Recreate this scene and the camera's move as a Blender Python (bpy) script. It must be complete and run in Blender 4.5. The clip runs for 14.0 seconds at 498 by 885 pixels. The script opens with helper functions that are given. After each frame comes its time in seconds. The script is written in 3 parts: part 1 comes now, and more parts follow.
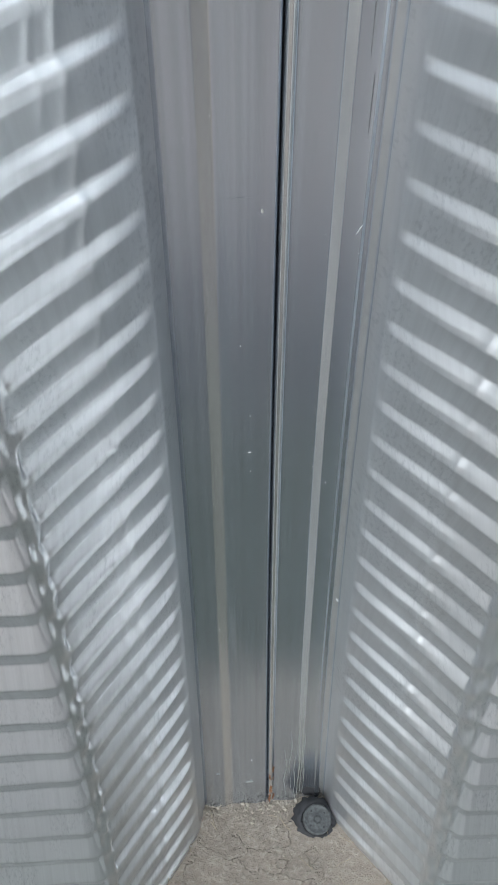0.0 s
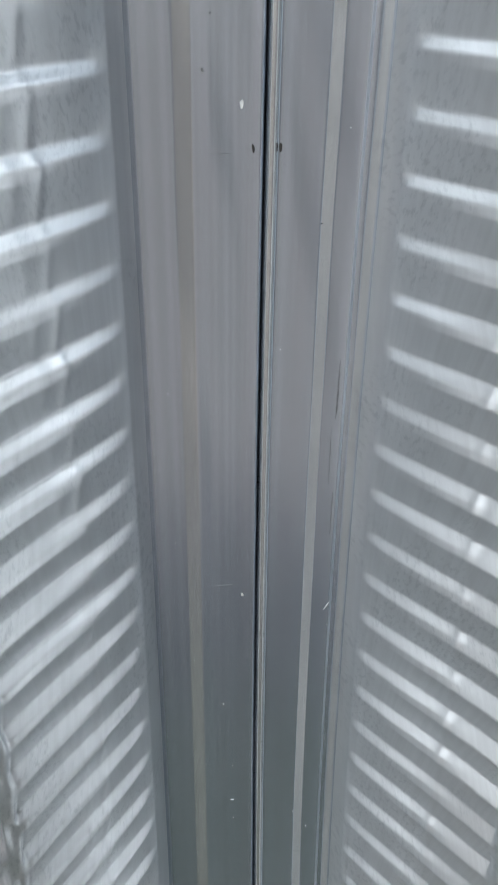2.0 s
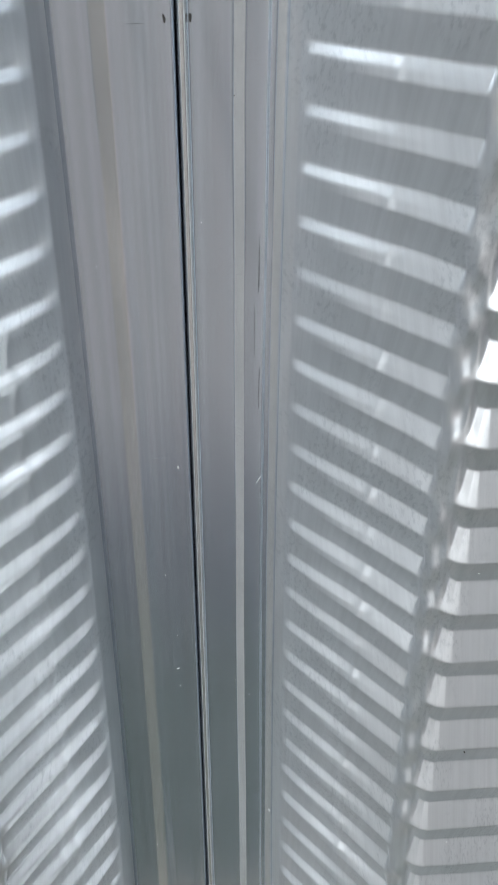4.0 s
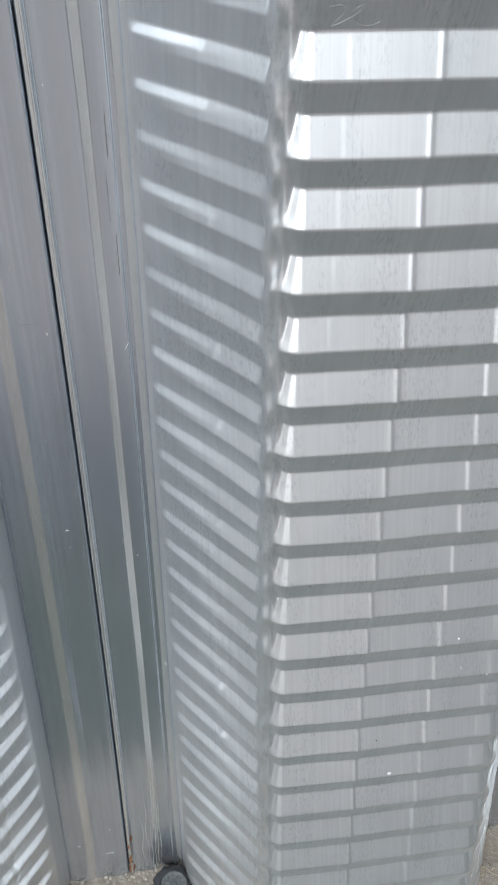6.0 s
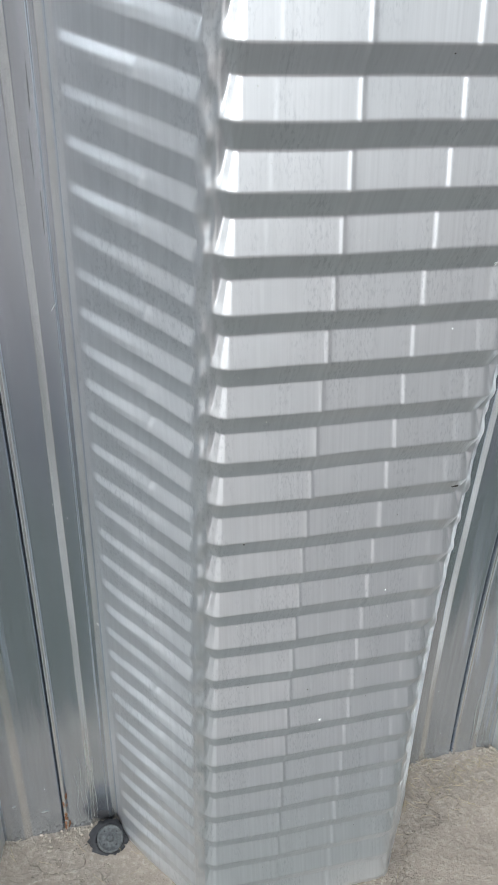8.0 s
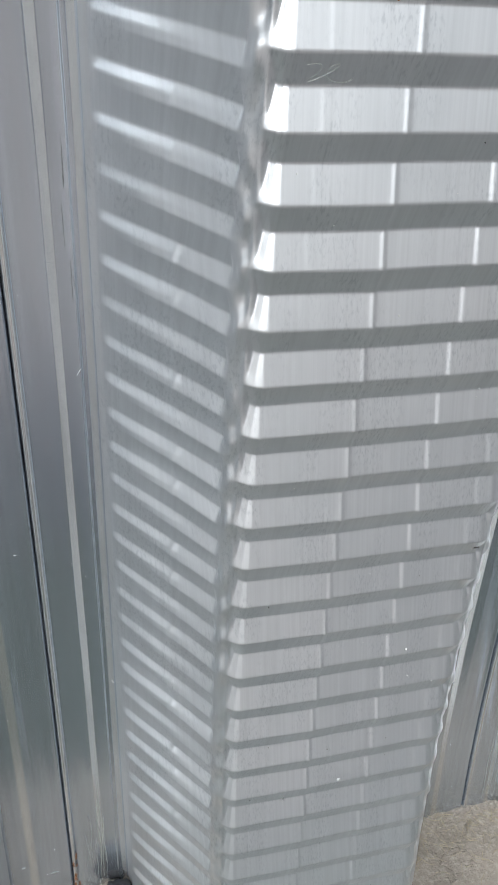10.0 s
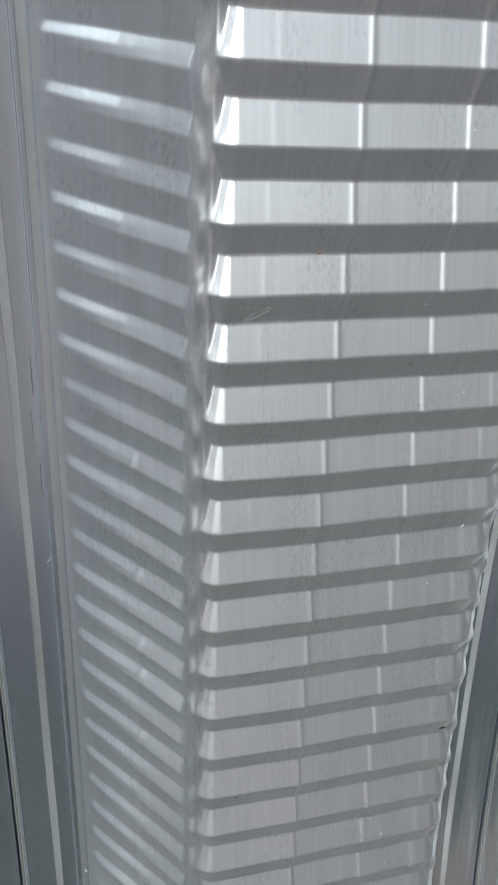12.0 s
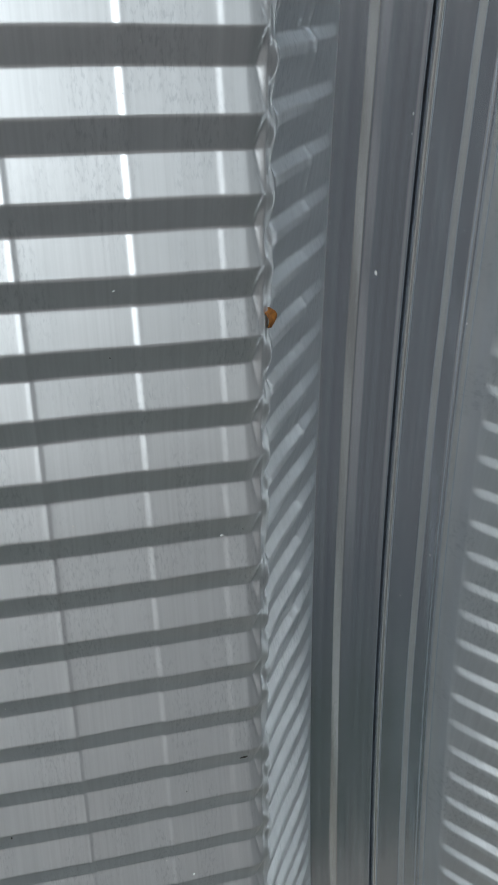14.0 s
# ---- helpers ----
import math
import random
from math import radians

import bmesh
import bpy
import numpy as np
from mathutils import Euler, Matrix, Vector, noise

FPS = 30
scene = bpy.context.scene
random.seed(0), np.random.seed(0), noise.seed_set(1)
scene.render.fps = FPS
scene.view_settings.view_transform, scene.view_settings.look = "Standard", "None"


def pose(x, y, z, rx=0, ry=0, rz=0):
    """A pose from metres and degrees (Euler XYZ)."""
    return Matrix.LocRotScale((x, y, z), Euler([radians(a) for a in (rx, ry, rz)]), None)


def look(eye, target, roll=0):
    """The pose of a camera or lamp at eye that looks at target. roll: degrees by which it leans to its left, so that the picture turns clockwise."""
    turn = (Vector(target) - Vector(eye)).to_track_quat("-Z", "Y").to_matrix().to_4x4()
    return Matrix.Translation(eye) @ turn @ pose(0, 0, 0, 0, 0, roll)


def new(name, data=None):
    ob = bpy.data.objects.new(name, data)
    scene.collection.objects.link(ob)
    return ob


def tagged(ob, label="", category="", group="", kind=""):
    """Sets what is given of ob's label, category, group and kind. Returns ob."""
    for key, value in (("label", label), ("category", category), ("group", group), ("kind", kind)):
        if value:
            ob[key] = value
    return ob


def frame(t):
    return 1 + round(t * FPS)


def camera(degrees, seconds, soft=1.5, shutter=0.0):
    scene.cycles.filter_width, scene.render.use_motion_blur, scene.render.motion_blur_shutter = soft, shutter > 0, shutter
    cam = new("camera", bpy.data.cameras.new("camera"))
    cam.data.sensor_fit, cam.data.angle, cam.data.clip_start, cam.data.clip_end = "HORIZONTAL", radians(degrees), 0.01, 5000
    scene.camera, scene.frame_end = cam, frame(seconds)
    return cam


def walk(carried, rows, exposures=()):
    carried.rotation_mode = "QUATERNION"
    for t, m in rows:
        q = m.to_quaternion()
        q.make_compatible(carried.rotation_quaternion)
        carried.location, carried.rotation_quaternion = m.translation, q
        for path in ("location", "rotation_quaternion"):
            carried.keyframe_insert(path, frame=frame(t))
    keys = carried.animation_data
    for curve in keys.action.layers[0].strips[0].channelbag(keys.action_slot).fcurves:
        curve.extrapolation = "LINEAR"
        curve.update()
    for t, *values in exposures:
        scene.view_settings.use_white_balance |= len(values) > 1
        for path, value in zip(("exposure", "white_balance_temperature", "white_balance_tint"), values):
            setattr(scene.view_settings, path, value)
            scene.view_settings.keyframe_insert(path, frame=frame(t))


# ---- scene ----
# ---- camera and walk ----
cam = camera(34.20, 14.0)
# seconds, eye x y z in metres, turn to the left, tilt up and roll in degrees
PATH = [
    (0.0, -0.0535, -0.6435, 0.9841, -3.03, -33.50, -0.62),
    (0.5, -0.0680, -0.6405, 1.0180, -4.08, -28.45, -0.62),
    (1.0, -0.0600, -0.6526, 1.0620, -3.58, -23.27, -0.42),
    (1.5, -0.0580, -0.6663, 1.0943, -4.17, -18.59, -0.31),
    (2.0, -0.0595, -0.6824, 1.1111, -5.07, -16.07, -0.48),
    (2.5, -0.0644, -0.6981, 1.1118, -6.28, -14.76, -0.44),
    (3.0, -0.0749, -0.6950, 1.1026, -7.78, -15.08, -0.15),
    (3.5, -0.0725, -0.6932, 1.0787, -8.01, -18.07, -0.15),
    (4.0, -0.0107, -0.7450, 1.0571, -5.28, -19.09, -0.87),
    (4.2, 0.0354, -0.7761, 1.0494, -3.69, -20.84, -1.17),
    (6.3, 0.0799, -0.8155, 1.0217, -7.78, -25.39, -0.84),
    (6.5, 0.0788, -0.8137, 1.0185, -8.05, -25.97, -0.41),
    (7.0, 0.0638, -0.8068, 1.0047, -12.89, -27.88, 0.47),
    (7.2, 0.0705, -0.8108, 1.0110, -13.61, -28.03, 0.53),
    (9.5, 0.0433, -0.8191, 1.0432, -13.93, -26.70, 1.06),
    (10.0, 0.0356, -0.8066, 1.0573, -14.63, -25.39, 1.06),
    (10.5, 0.0323, -0.8064, 1.0756, -14.65, -23.69, 0.74),
    (11.0, 0.0209, -0.8051, 1.0790, -14.75, -22.12, 0.72),
    (11.5, 0.0205, -0.8041, 1.0873, -14.95, -21.37, 0.27),
    (12.0, 0.0642, -0.8245, 1.1186, -14.84, -16.25, -0.34),
    (12.5, 0.1629, -0.8577, 1.1301, -13.55, -12.60, -1.08),
    (13.0, 0.2400, -0.8623, 1.1294, -13.25, -12.33, -1.96),
    (13.5, 0.2799, -0.8447, 1.1068, -12.47, -13.18, -2.57),
    (14.0, 0.2946, -0.8308, 1.0888, -12.45, -14.99, -2.83),
]


def aimed(x, y, z, yaw, pitch, roll):
    a, b = radians(yaw), radians(pitch)
    way = Vector((-math.sin(a) * math.cos(b), math.cos(a) * math.cos(b), math.sin(b)))
    eye = Vector((x, y, z))
    return look(eye, eye + way, roll)


EXPOSURES = [(0.0, 0.16, 6150, 8), (2.5, 0.10, 6150, 8), (4.2, 0.28, 6180, 8), (6.5, 0.33, 6230, 9), (9.5, 0.33, 6250, 9), (10.5, 0.20, 6250, 9), (11.5, 0.12, 6250, 8),
             (12.5, -0.28, 6160, 6), (13.0, -0.56, 6050, 5), (13.5, -1.30, 5920, 5), (14.0, -0.62, 6110, 5)]
walk(cam, [(row[0], aimed(*row[1:])) for row in PATH], EXPOSURES)

# ---- daylight ----
SUN_TURN, SUN_HEIGHT = 208.0, 27.0   # degrees: heading clockwise from +y, elevation
world = bpy.data.worlds.new("daylight")
scene.world = world
world.use_nodes = True
wn, wl = world.node_tree.nodes, world.node_tree.links
sky = wn.new("ShaderNodeTexSky")
sky.sky_type = "NISHITA"
sky.sun_disc = False
sky.sun_elevation = radians(SUN_HEIGHT)
sky.sun_rotation = radians(SUN_TURN)
sky.air_density, sky.dust_density = 1.0, 4.0
pale = wn.new("ShaderNodeHueSaturation")
pale.inputs["Saturation"].default_value = 0.07
wl.new(sky.outputs[0], pale.inputs["Color"])
wl.new(pale.outputs[0], wn["Background"].inputs["Color"])
wn["Background"].inputs["Strength"].default_value = 0.15

sun_data = bpy.data.lights.new("sun", "SUN")
sun_data.energy, sun_data.angle, sun_data.color = 0.31, radians(46), (1.0, 0.95, 0.89)
sun = new("sun", sun_data)
a, b = radians(SUN_TURN), radians(SUN_HEIGHT)
sun.matrix_world = look((4 * math.sin(a), 4 * math.cos(a), 6), (4 * math.sin(a) - math.sin(a) * math.cos(b), 4 * math.cos(a) - math.cos(a) * math.cos(b), 6 - math.sin(b)))


# ---- materials ----
class Nodes:
    """A node material under construction."""

    def __init__(self, name):
        self.material = bpy.data.materials.new(name)
        self.material.use_nodes = True
        self.tree = self.material.node_tree
        self.shader = self.tree.nodes["Principled BSDF"]

    def add(self, kind, **values):
        node = self.tree.nodes.new("ShaderNode" + kind)
        for key, value in values.items():
            node.inputs[key].default_value = value
        return node

    def link(self, a, b):
        self.tree.links.new(a, b)

    def place(self, scale, offset=(0, 0, 0)):
        coords = self.add("TexCoord")
        m = self.add("Mapping", Scale=scale, Location=offset)
        self.link(coords.outputs["Object"], m.inputs["Vector"])
        return m.outputs[0]

    def noise(self, scale, detail=4.0, rough=0.55, offset=(0, 0, 0)):
        n = self.add("TexNoise", Scale=1.0, Detail=detail, Roughness=rough)
        self.link(self.place(scale, offset), n.inputs["Vector"])
        return n.outputs[0]

    def ramp(self, value, low, high, out_low=0.0, out_high=1.0):
        r = self.add("MapRange")
        r.interpolation_type = "SMOOTHSTEP"
        r.inputs["From Min"].default_value, r.inputs["From Max"].default_value = low, high
        r.inputs["To Min"].default_value, r.inputs["To Max"].default_value = out_low, out_high
        self.link(value, r.inputs["Value"])
        return r.outputs[0]

    def mix(self, factor, one, two):
        m = self.add("Mix")
        m.data_type = "RGBA"
        if isinstance(factor, float):
            m.inputs[0].default_value = factor
        else:
            self.link(factor, m.inputs[0])
        for slot, c in ((6, one), (7, two)):
            if isinstance(c, tuple):
                m.inputs[slot].default_value = (*c, 1.0)
            else:
                self.link(c, m.inputs[slot])
        return m.outputs[2]

    def calc(self, how, a, b):
        m = self.add("Math")
        m.operation = how
        for slot, v in ((0, a), (1, b)):
            if isinstance(v, (int, float)):
                m.inputs[slot].default_value = v
            else:
                self.link(v, m.inputs[slot])
        return m.outputs[0]

    def bump(self, height, distance, strength=1.0):
        b = self.add("Bump", Strength=strength, Distance=distance)
        self.link(height, b.inputs["Height"])
        self.link(b.outputs[0], self.shader.inputs["Normal"])

    def colour(self, c):
        if isinstance(c, tuple):
            self.shader.inputs["Base Color"].default_value = (*c, 1.0)
        else:
            self.link(c, self.shader.inputs["Base Color"])

    def rough(self, v):
        if isinstance(v, float):
            self.shader.inputs["Roughness"].default_value = v
        else:
            self.link(v, self.shader.inputs["Roughness"])


def zinc_material(name, tone=(0.69, 0.715, 0.735), rough=0.31, metal=0.84):
    """Drawn zinc: fine streaks along the roll, cloudy patina, dark flecks in patches."""
    n = Nodes(name)
    streak = n.noise((300, 0, 3), 2)
    band = n.noise((120, 0, 0.9), 3)
    cloud = n.noise((16, 16, 5), 4)
    patch_area = n.ramp(n.noise((26, 0, 9), 3, 0.5, (9, 3, 2)), 0.44, 0.60)
    fleck = n.calc("MULTIPLY", n.ramp(n.noise((480, 0, 170), 2), 0.46, 0.72), patch_area)
    base = n.mix(n.ramp(streak, 0.3, 0.75), tone, tuple(c * 0.91 for c in tone))
    base = n.mix(n.ramp(band, 0.3, 0.8, 0.0, 0.25), base, tuple(c * 0.8 for c in tone))
    base = n.mix(n.ramp(cloud, 0.35, 0.8, 0.0, 0.5), base, (0.50, 0.53, 0.55))
    base = n.mix(n.calc("MULTIPLY", fleck, 0.38), base, (0.34, 0.37, 0.40))
    n.colour(base)
    n.shader.inputs["Metallic"].default_value = metal
    n.rough(n.calc("ADD", n.ramp(band, 0.2, 0.8, rough - 0.015, rough + 0.02), n.ramp(cloud, 0.2, 0.9, -0.03, 0.06)))
    return n.material


def flat_zinc_material():
    """Smooth uncrimped zinc, glossy, with long soft bands drawn by the rolls and broader ones that paint in
    reflections.
    """
    n = Nodes("galvanized_flat_steel")
    band = n.noise((170, 0, 0.25), 2)
    wide = n.noise((60, 0, 1.6), 2, 0.5, (4, 2, 1))
    cloud = n.noise((14, 0, 6), 2, 0.5, (1, 5, 3))
    base = n.mix(n.ramp(band, 0.25, 0.75), (0.66, 0.725, 0.795), (0.55, 0.605, 0.67))
    # broad darker bands in the colour stand for upright reflections
    base = n.mix(n.ramp(wide, 0.3, 0.75, 0.0, 0.5), base, (0.53, 0.55, 0.60))
    n.colour(base)
    n.shader.inputs["Metallic"].default_value = 0.94
    n.rough(n.ramp(cloud, 0.3, 0.7, 0.18, 0.24))
    return n.material


def crazed_lit_zinc_material():
    """Zinc dulled where the sheet was bent; its paler tone is also the seam lip's painted highlight."""
    n = Nodes("crazed_lit_zinc")
    grain = n.noise((500, 0, 90), 2)
    band = n.noise((200, 0, 2), 2)
    base = n.mix(n.ramp(grain, 0.35, 0.7), (0.74, 0.745, 0.735), (0.68, 0.685, 0.68))
    base = n.mix(n.ramp(band, 0.35, 0.7, 0.0, 0.5), base, (0.60, 0.62, 0.63))
    n.colour(base)
    n.shader.inputs["Metallic"].default_value = 0.88
    n.rough(0.25)
    return n.material


def plain_material(name, colour, rough=0.6, metal=0.0, grain=200.0, vary=0.25):
    n = Nodes(name)
    g = n.noise((grain, grain, grain), 4)
    n.colour(n.mix(n.ramp(g, 0.3, 0.7), colour, tuple(c * (1 - vary) for c in colour)))
    n.shader.inputs["Metallic"].default_value = metal
    n.rough(rough)
    n.bump(g, 0.0006, 0.6)
    return n.material


def floor_material():
    """A dusty concrete ledge along the wall, then a mossy strip and earth painted dark as shade, and pale dry sand."""
    n = Nodes("dusty_concrete")
    big = n.noise((6, 6, 6), 6)
    fine = n.noise((120, 120, 120), 6, 0.7)
    wander = n.noise((11, 11, 11), 5, 0.6, (3, 1, 7))
    line = n.ramp(n.calc("ABSOLUTE", n.calc("SUBTRACT", wander, 0.5), 0.0), 0.0, 0.008, 1.0, 0.0)
    line = n.calc("MULTIPLY", line, n.ramp(big, 0.45, 0.6))
    base = n.mix(n.ramp(big, 0.35, 0.68), (0.36, 0.315, 0.265), (0.28, 0.247, 0.21))
    base = n.mix(n.ramp(fine, 0.42, 0.75), base, (0.46, 0.415, 0.36))
    base = n.mix(n.calc("MULTIPLY", line, 0.08), base, (0.12, 0.10, 0.085))
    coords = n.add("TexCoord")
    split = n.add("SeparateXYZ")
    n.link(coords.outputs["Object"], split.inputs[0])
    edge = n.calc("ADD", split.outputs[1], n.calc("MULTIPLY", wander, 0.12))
    # shade around the viewer, painted into the unseen ground as a dark tone
    shaded_ground = n.mix(n.ramp(fine, 0.35, 0.7), (0.140, 0.140, 0.147), (0.095, 0.097, 0.104))
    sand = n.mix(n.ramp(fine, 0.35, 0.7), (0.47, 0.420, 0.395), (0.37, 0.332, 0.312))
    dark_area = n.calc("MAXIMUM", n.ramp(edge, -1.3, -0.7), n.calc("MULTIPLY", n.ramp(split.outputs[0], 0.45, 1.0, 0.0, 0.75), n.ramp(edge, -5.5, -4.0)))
    sand = n.mix(dark_area, sand, shaded_ground)
    # greenish ground strip, its darkness the same painted shade
    shaded_strip = n.mix(n.ramp(fine, 0.35, 0.7), (0.085, 0.104, 0.088), (0.122, 0.138, 0.118))
    shaded_strip = n.mix(n.ramp(n.calc("ADD", edge, n.ramp(split.outputs[0], 0.15, 0.55, 0.0, 0.10)), -0.16, -0.09), shaded_strip, base)
    n.colour(n.mix(n.ramp(edge, -0.66, -0.50), sand, shaded_strip))
    n.rough(0.92)
    n.bump(n.calc("SUBTRACT", n.calc("ADD", n.calc("MULTIPLY", big, 1.5), fine), line), 0.006, 0.8)
    return n.material


ZINC = zinc_material("galvanized_steel")
ZINC_FLAT = flat_zinc_material()
CRAZED_LIT = crazed_lit_zinc_material()
FLOOR = floor_material()
BLACK = plain_material("black_bitumen", (0.035, 0.037, 0.042), 0.75)
GREY_CAP = plain_material("grey_rubber", (0.095, 0.105, 0.11), 0.7, 0.0, 260.0, 0.5)
RUST = plain_material("rust", (0.20, 0.09, 0.04), 0.9)
MORTAR = plain_material("crumbled_mortar", (0.46, 0.42, 0.35), 0.95, 0.0, 300.0, 0.4)

# ---- the arched wall of galvanized steel ----
PERIOD = 0.61         # seam to seam
CURVE = 0.2148        # 1 / radius of the arch
FACE_PITCH, FACE_START, FACE_DEPTH = 0.0489, 0.7505, 0.0083
WEB_PITCH, WEB_START, WEB_DEPTH = 0.0385, 0.7270, 0.0068


def arch(x, off, s):
    """A point s metres up the arch, off metres behind the seam plane."""
    th = CURVE * s
    return x, -(1 - np.cos(th)) / CURVE + off * np.cos(th), np.sin(th) / CURVE + off * np.sin(th)


def saw_table(dark, blur):
    """One crimp, from the valley up over the dark flank to the crest and up the light flank to the next valley."""
    f = np.linspace(0, 1, 400, endpoint=False)
    tri = np.where(f < dark, f / dark, (1 - f) / (1 - dark))
    k = max(1, int(blur * 400))
    kernel = np.ones(k) / k
    wide = np.concatenate([tri, tri, tri])
    return np.convolve(wide, kernel, "same")[400:800]


FACE_WAVE = saw_table(0.445, 0.022)
WEB_WAVE = saw_table(0.64, 0.03)
WEB_WAVE_IN = saw_table(0.80, 0.05)     # beside the flat strip the light flank is narrow


def wave(table, phase):
    return np.interp((phase % 1.0) * 400, np.arange(401), np.append(table, table[0]))


def web_wave(phase, outer):
    """The web's crimp, from narrow beside the flat strip (outer 0) to full at the corner (outer 1)."""
    return wave(WEB_WAVE_IN, phase) * (1 - outer) + wave(WEB_WAVE, phase) * outer


def outline(points, steps, soft):
    """Points along a polyline with softened corners."""
    p = np.array(points)
    d = np.concatenate([[0], np.cumsum(np.hypot(*np.diff(p, axis=0).T))])
    fine = np.linspace(0, d[-1], int(d[-1] / 0.0003) + 2)
    q = np.stack([np.interp(fine, d, p[:, 0]), np.interp(fine, d, p[:, 1])], 1)
    k = max(1, int(soft / 0.0003)) | 1
    pad = np.concatenate([np.repeat(q[:1], k // 2, 0), q, np.repeat(q[-1:], k // 2, 0)])
    q = np.stack([np.convolve(pad[:, i], np.ones(k) / k, "valid") for i in (0, 1)], 1)
    q[0], q[-1] = p[0], p[-1]
    pick = np.linspace(0, len(q) - 1, steps).round().astype(int)
    return q[pick]


BUSY = ((0.0775, 0.088, 0.0011), (0.118, 0.138, 0.0012), (0.150, 0.192, 0.0007), (0.207, 0.217, 0.0012), (0.261, 0.275, 0.0008),
        (0.333, 0.348, 0.0008), (0.390, 0.404, 0.0010), (0.408, 0.446, 0.0007), (0.464, 0.486, 0.0013), (0.508, 0.5251, 0.0011))


def body_outline(coarse=1.0):
    """The rib's outline, with its points close together at bends and creases and far apart between them."""
    q = outline(BODY, 2400, 0.004)
    along = np.concatenate([[0], np.cumsum(np.hypot(*np.diff(q, axis=0).T))])
    gap = np.full(len(q), 0.0042)
    for lo, hi, fine in BUSY:
        gap[(q[:, 0] >= lo) & (q[:, 0] <= hi)] = fine
    count = np.concatenate([[0], np.cumsum(np.diff(along) / gap[:-1])]) / coarse
    want = np.linspace(0, count[-1], int(count[-1]) + 2)
    return np.stack([np.interp(want, count, q[:, 0]), np.interp(want, count, q[:, 1])], 1)


def heights(step, top=3.0, fine=1.40):
    return np.concatenate([np.arange(-0.06, fine, step), np.arange(fine, top, max(step, 0.009))])


def sheet(name, cross, shift, material, parent, s, label=""):
    """A mesh swept up the arch: cross is (columns, 2), shift the crimps' (columns, rows) along the outline's normal."""
    t = np.gradient(cross, axis=0)
    t /= np.linalg.norm(t, axis=1)[:, None] + 1e-12
    normal = np.stack([t[:, 1], -t[:, 0]], 1)
    x = cross[:, :1] + normal[:, :1] * shift
    o = cross[:, 1:] + normal[:, 1:] * shift
    X, Y, Z = arch(x, o, s[None, :] + 0 * x)
    co = np.stack([X, Y, Z], -1).reshape(-1, 3)
    c, r = x.shape
    i = np.arange(c - 1)[:, None] * r + np.arange(r - 1)[None, :]
    quads = np.stack([i, i + r, i + r + 1, i + 1], -1).reshape(-1, 4)
    mesh = bpy.data.meshes.new(name)
    mesh.from_pydata(co.tolist(), [], quads.tolist())
    mesh.polygons.foreach_set("use_smooth", [True] * len(quads))
    mesh.materials.append(material)
    ob = new(name, mesh)
    ob.parent = parent
    if label:
        tagged(ob, label)
    return ob


RIGHT_FLANGE = [(0.0, 0.034), (0.0005, 0.030), (0.0006, 0.001), (0.0022, -0.0045), (0.0056, -0.0045), (0.0082, 0.000),
                (0.0385, 0.000), (0.0475, 0.0036), (0.0625, 0.0036), (0.0650, 0.0012), (0.0685, 0.0012), (0.0775, 0.0042)]
LEFT_FLANGE = [(-0.0850, -0.0015), (-0.0810, -0.0030), (-0.0574, -0.0024), (-0.0456, 0.0010), (-0.0360, -0.0010), (-0.0080, 0.000), (-0.0030, -0.0012),
               (-0.0007, 0.001), (-0.0005, 0.030), (0.0, 0.034)]
BODY = [(0.0775, 0.0042), (0.0785, -0.0030), (0.0820, -0.0250), (0.1220, -0.0888), (0.1607, -0.1488), (0.1680, -0.1600), (0.1760, -0.1708), (0.1830, -0.1770),
        (0.1890, -0.1790), (0.2120, -0.1794), (0.2680, -0.1810), (0.3405, -0.1806), (0.3980, -0.1797), (0.4160, -0.1790), (0.4220, -0.1772), (0.4295, -0.1722),
        (0.4394, -0.1606), (0.4790, -0.0974), (0.5170, -0.0353), (0.5230, -0.0100), (0.525, -0.0015)]


def smooth01(v, a, b):
    f = np.clip((v - a) / (b - a), 0, 1)
    return f * f * (3 - 2 * f)


def bulge(v, at, width):
    return np.exp(-((v - at) / width) ** 2)


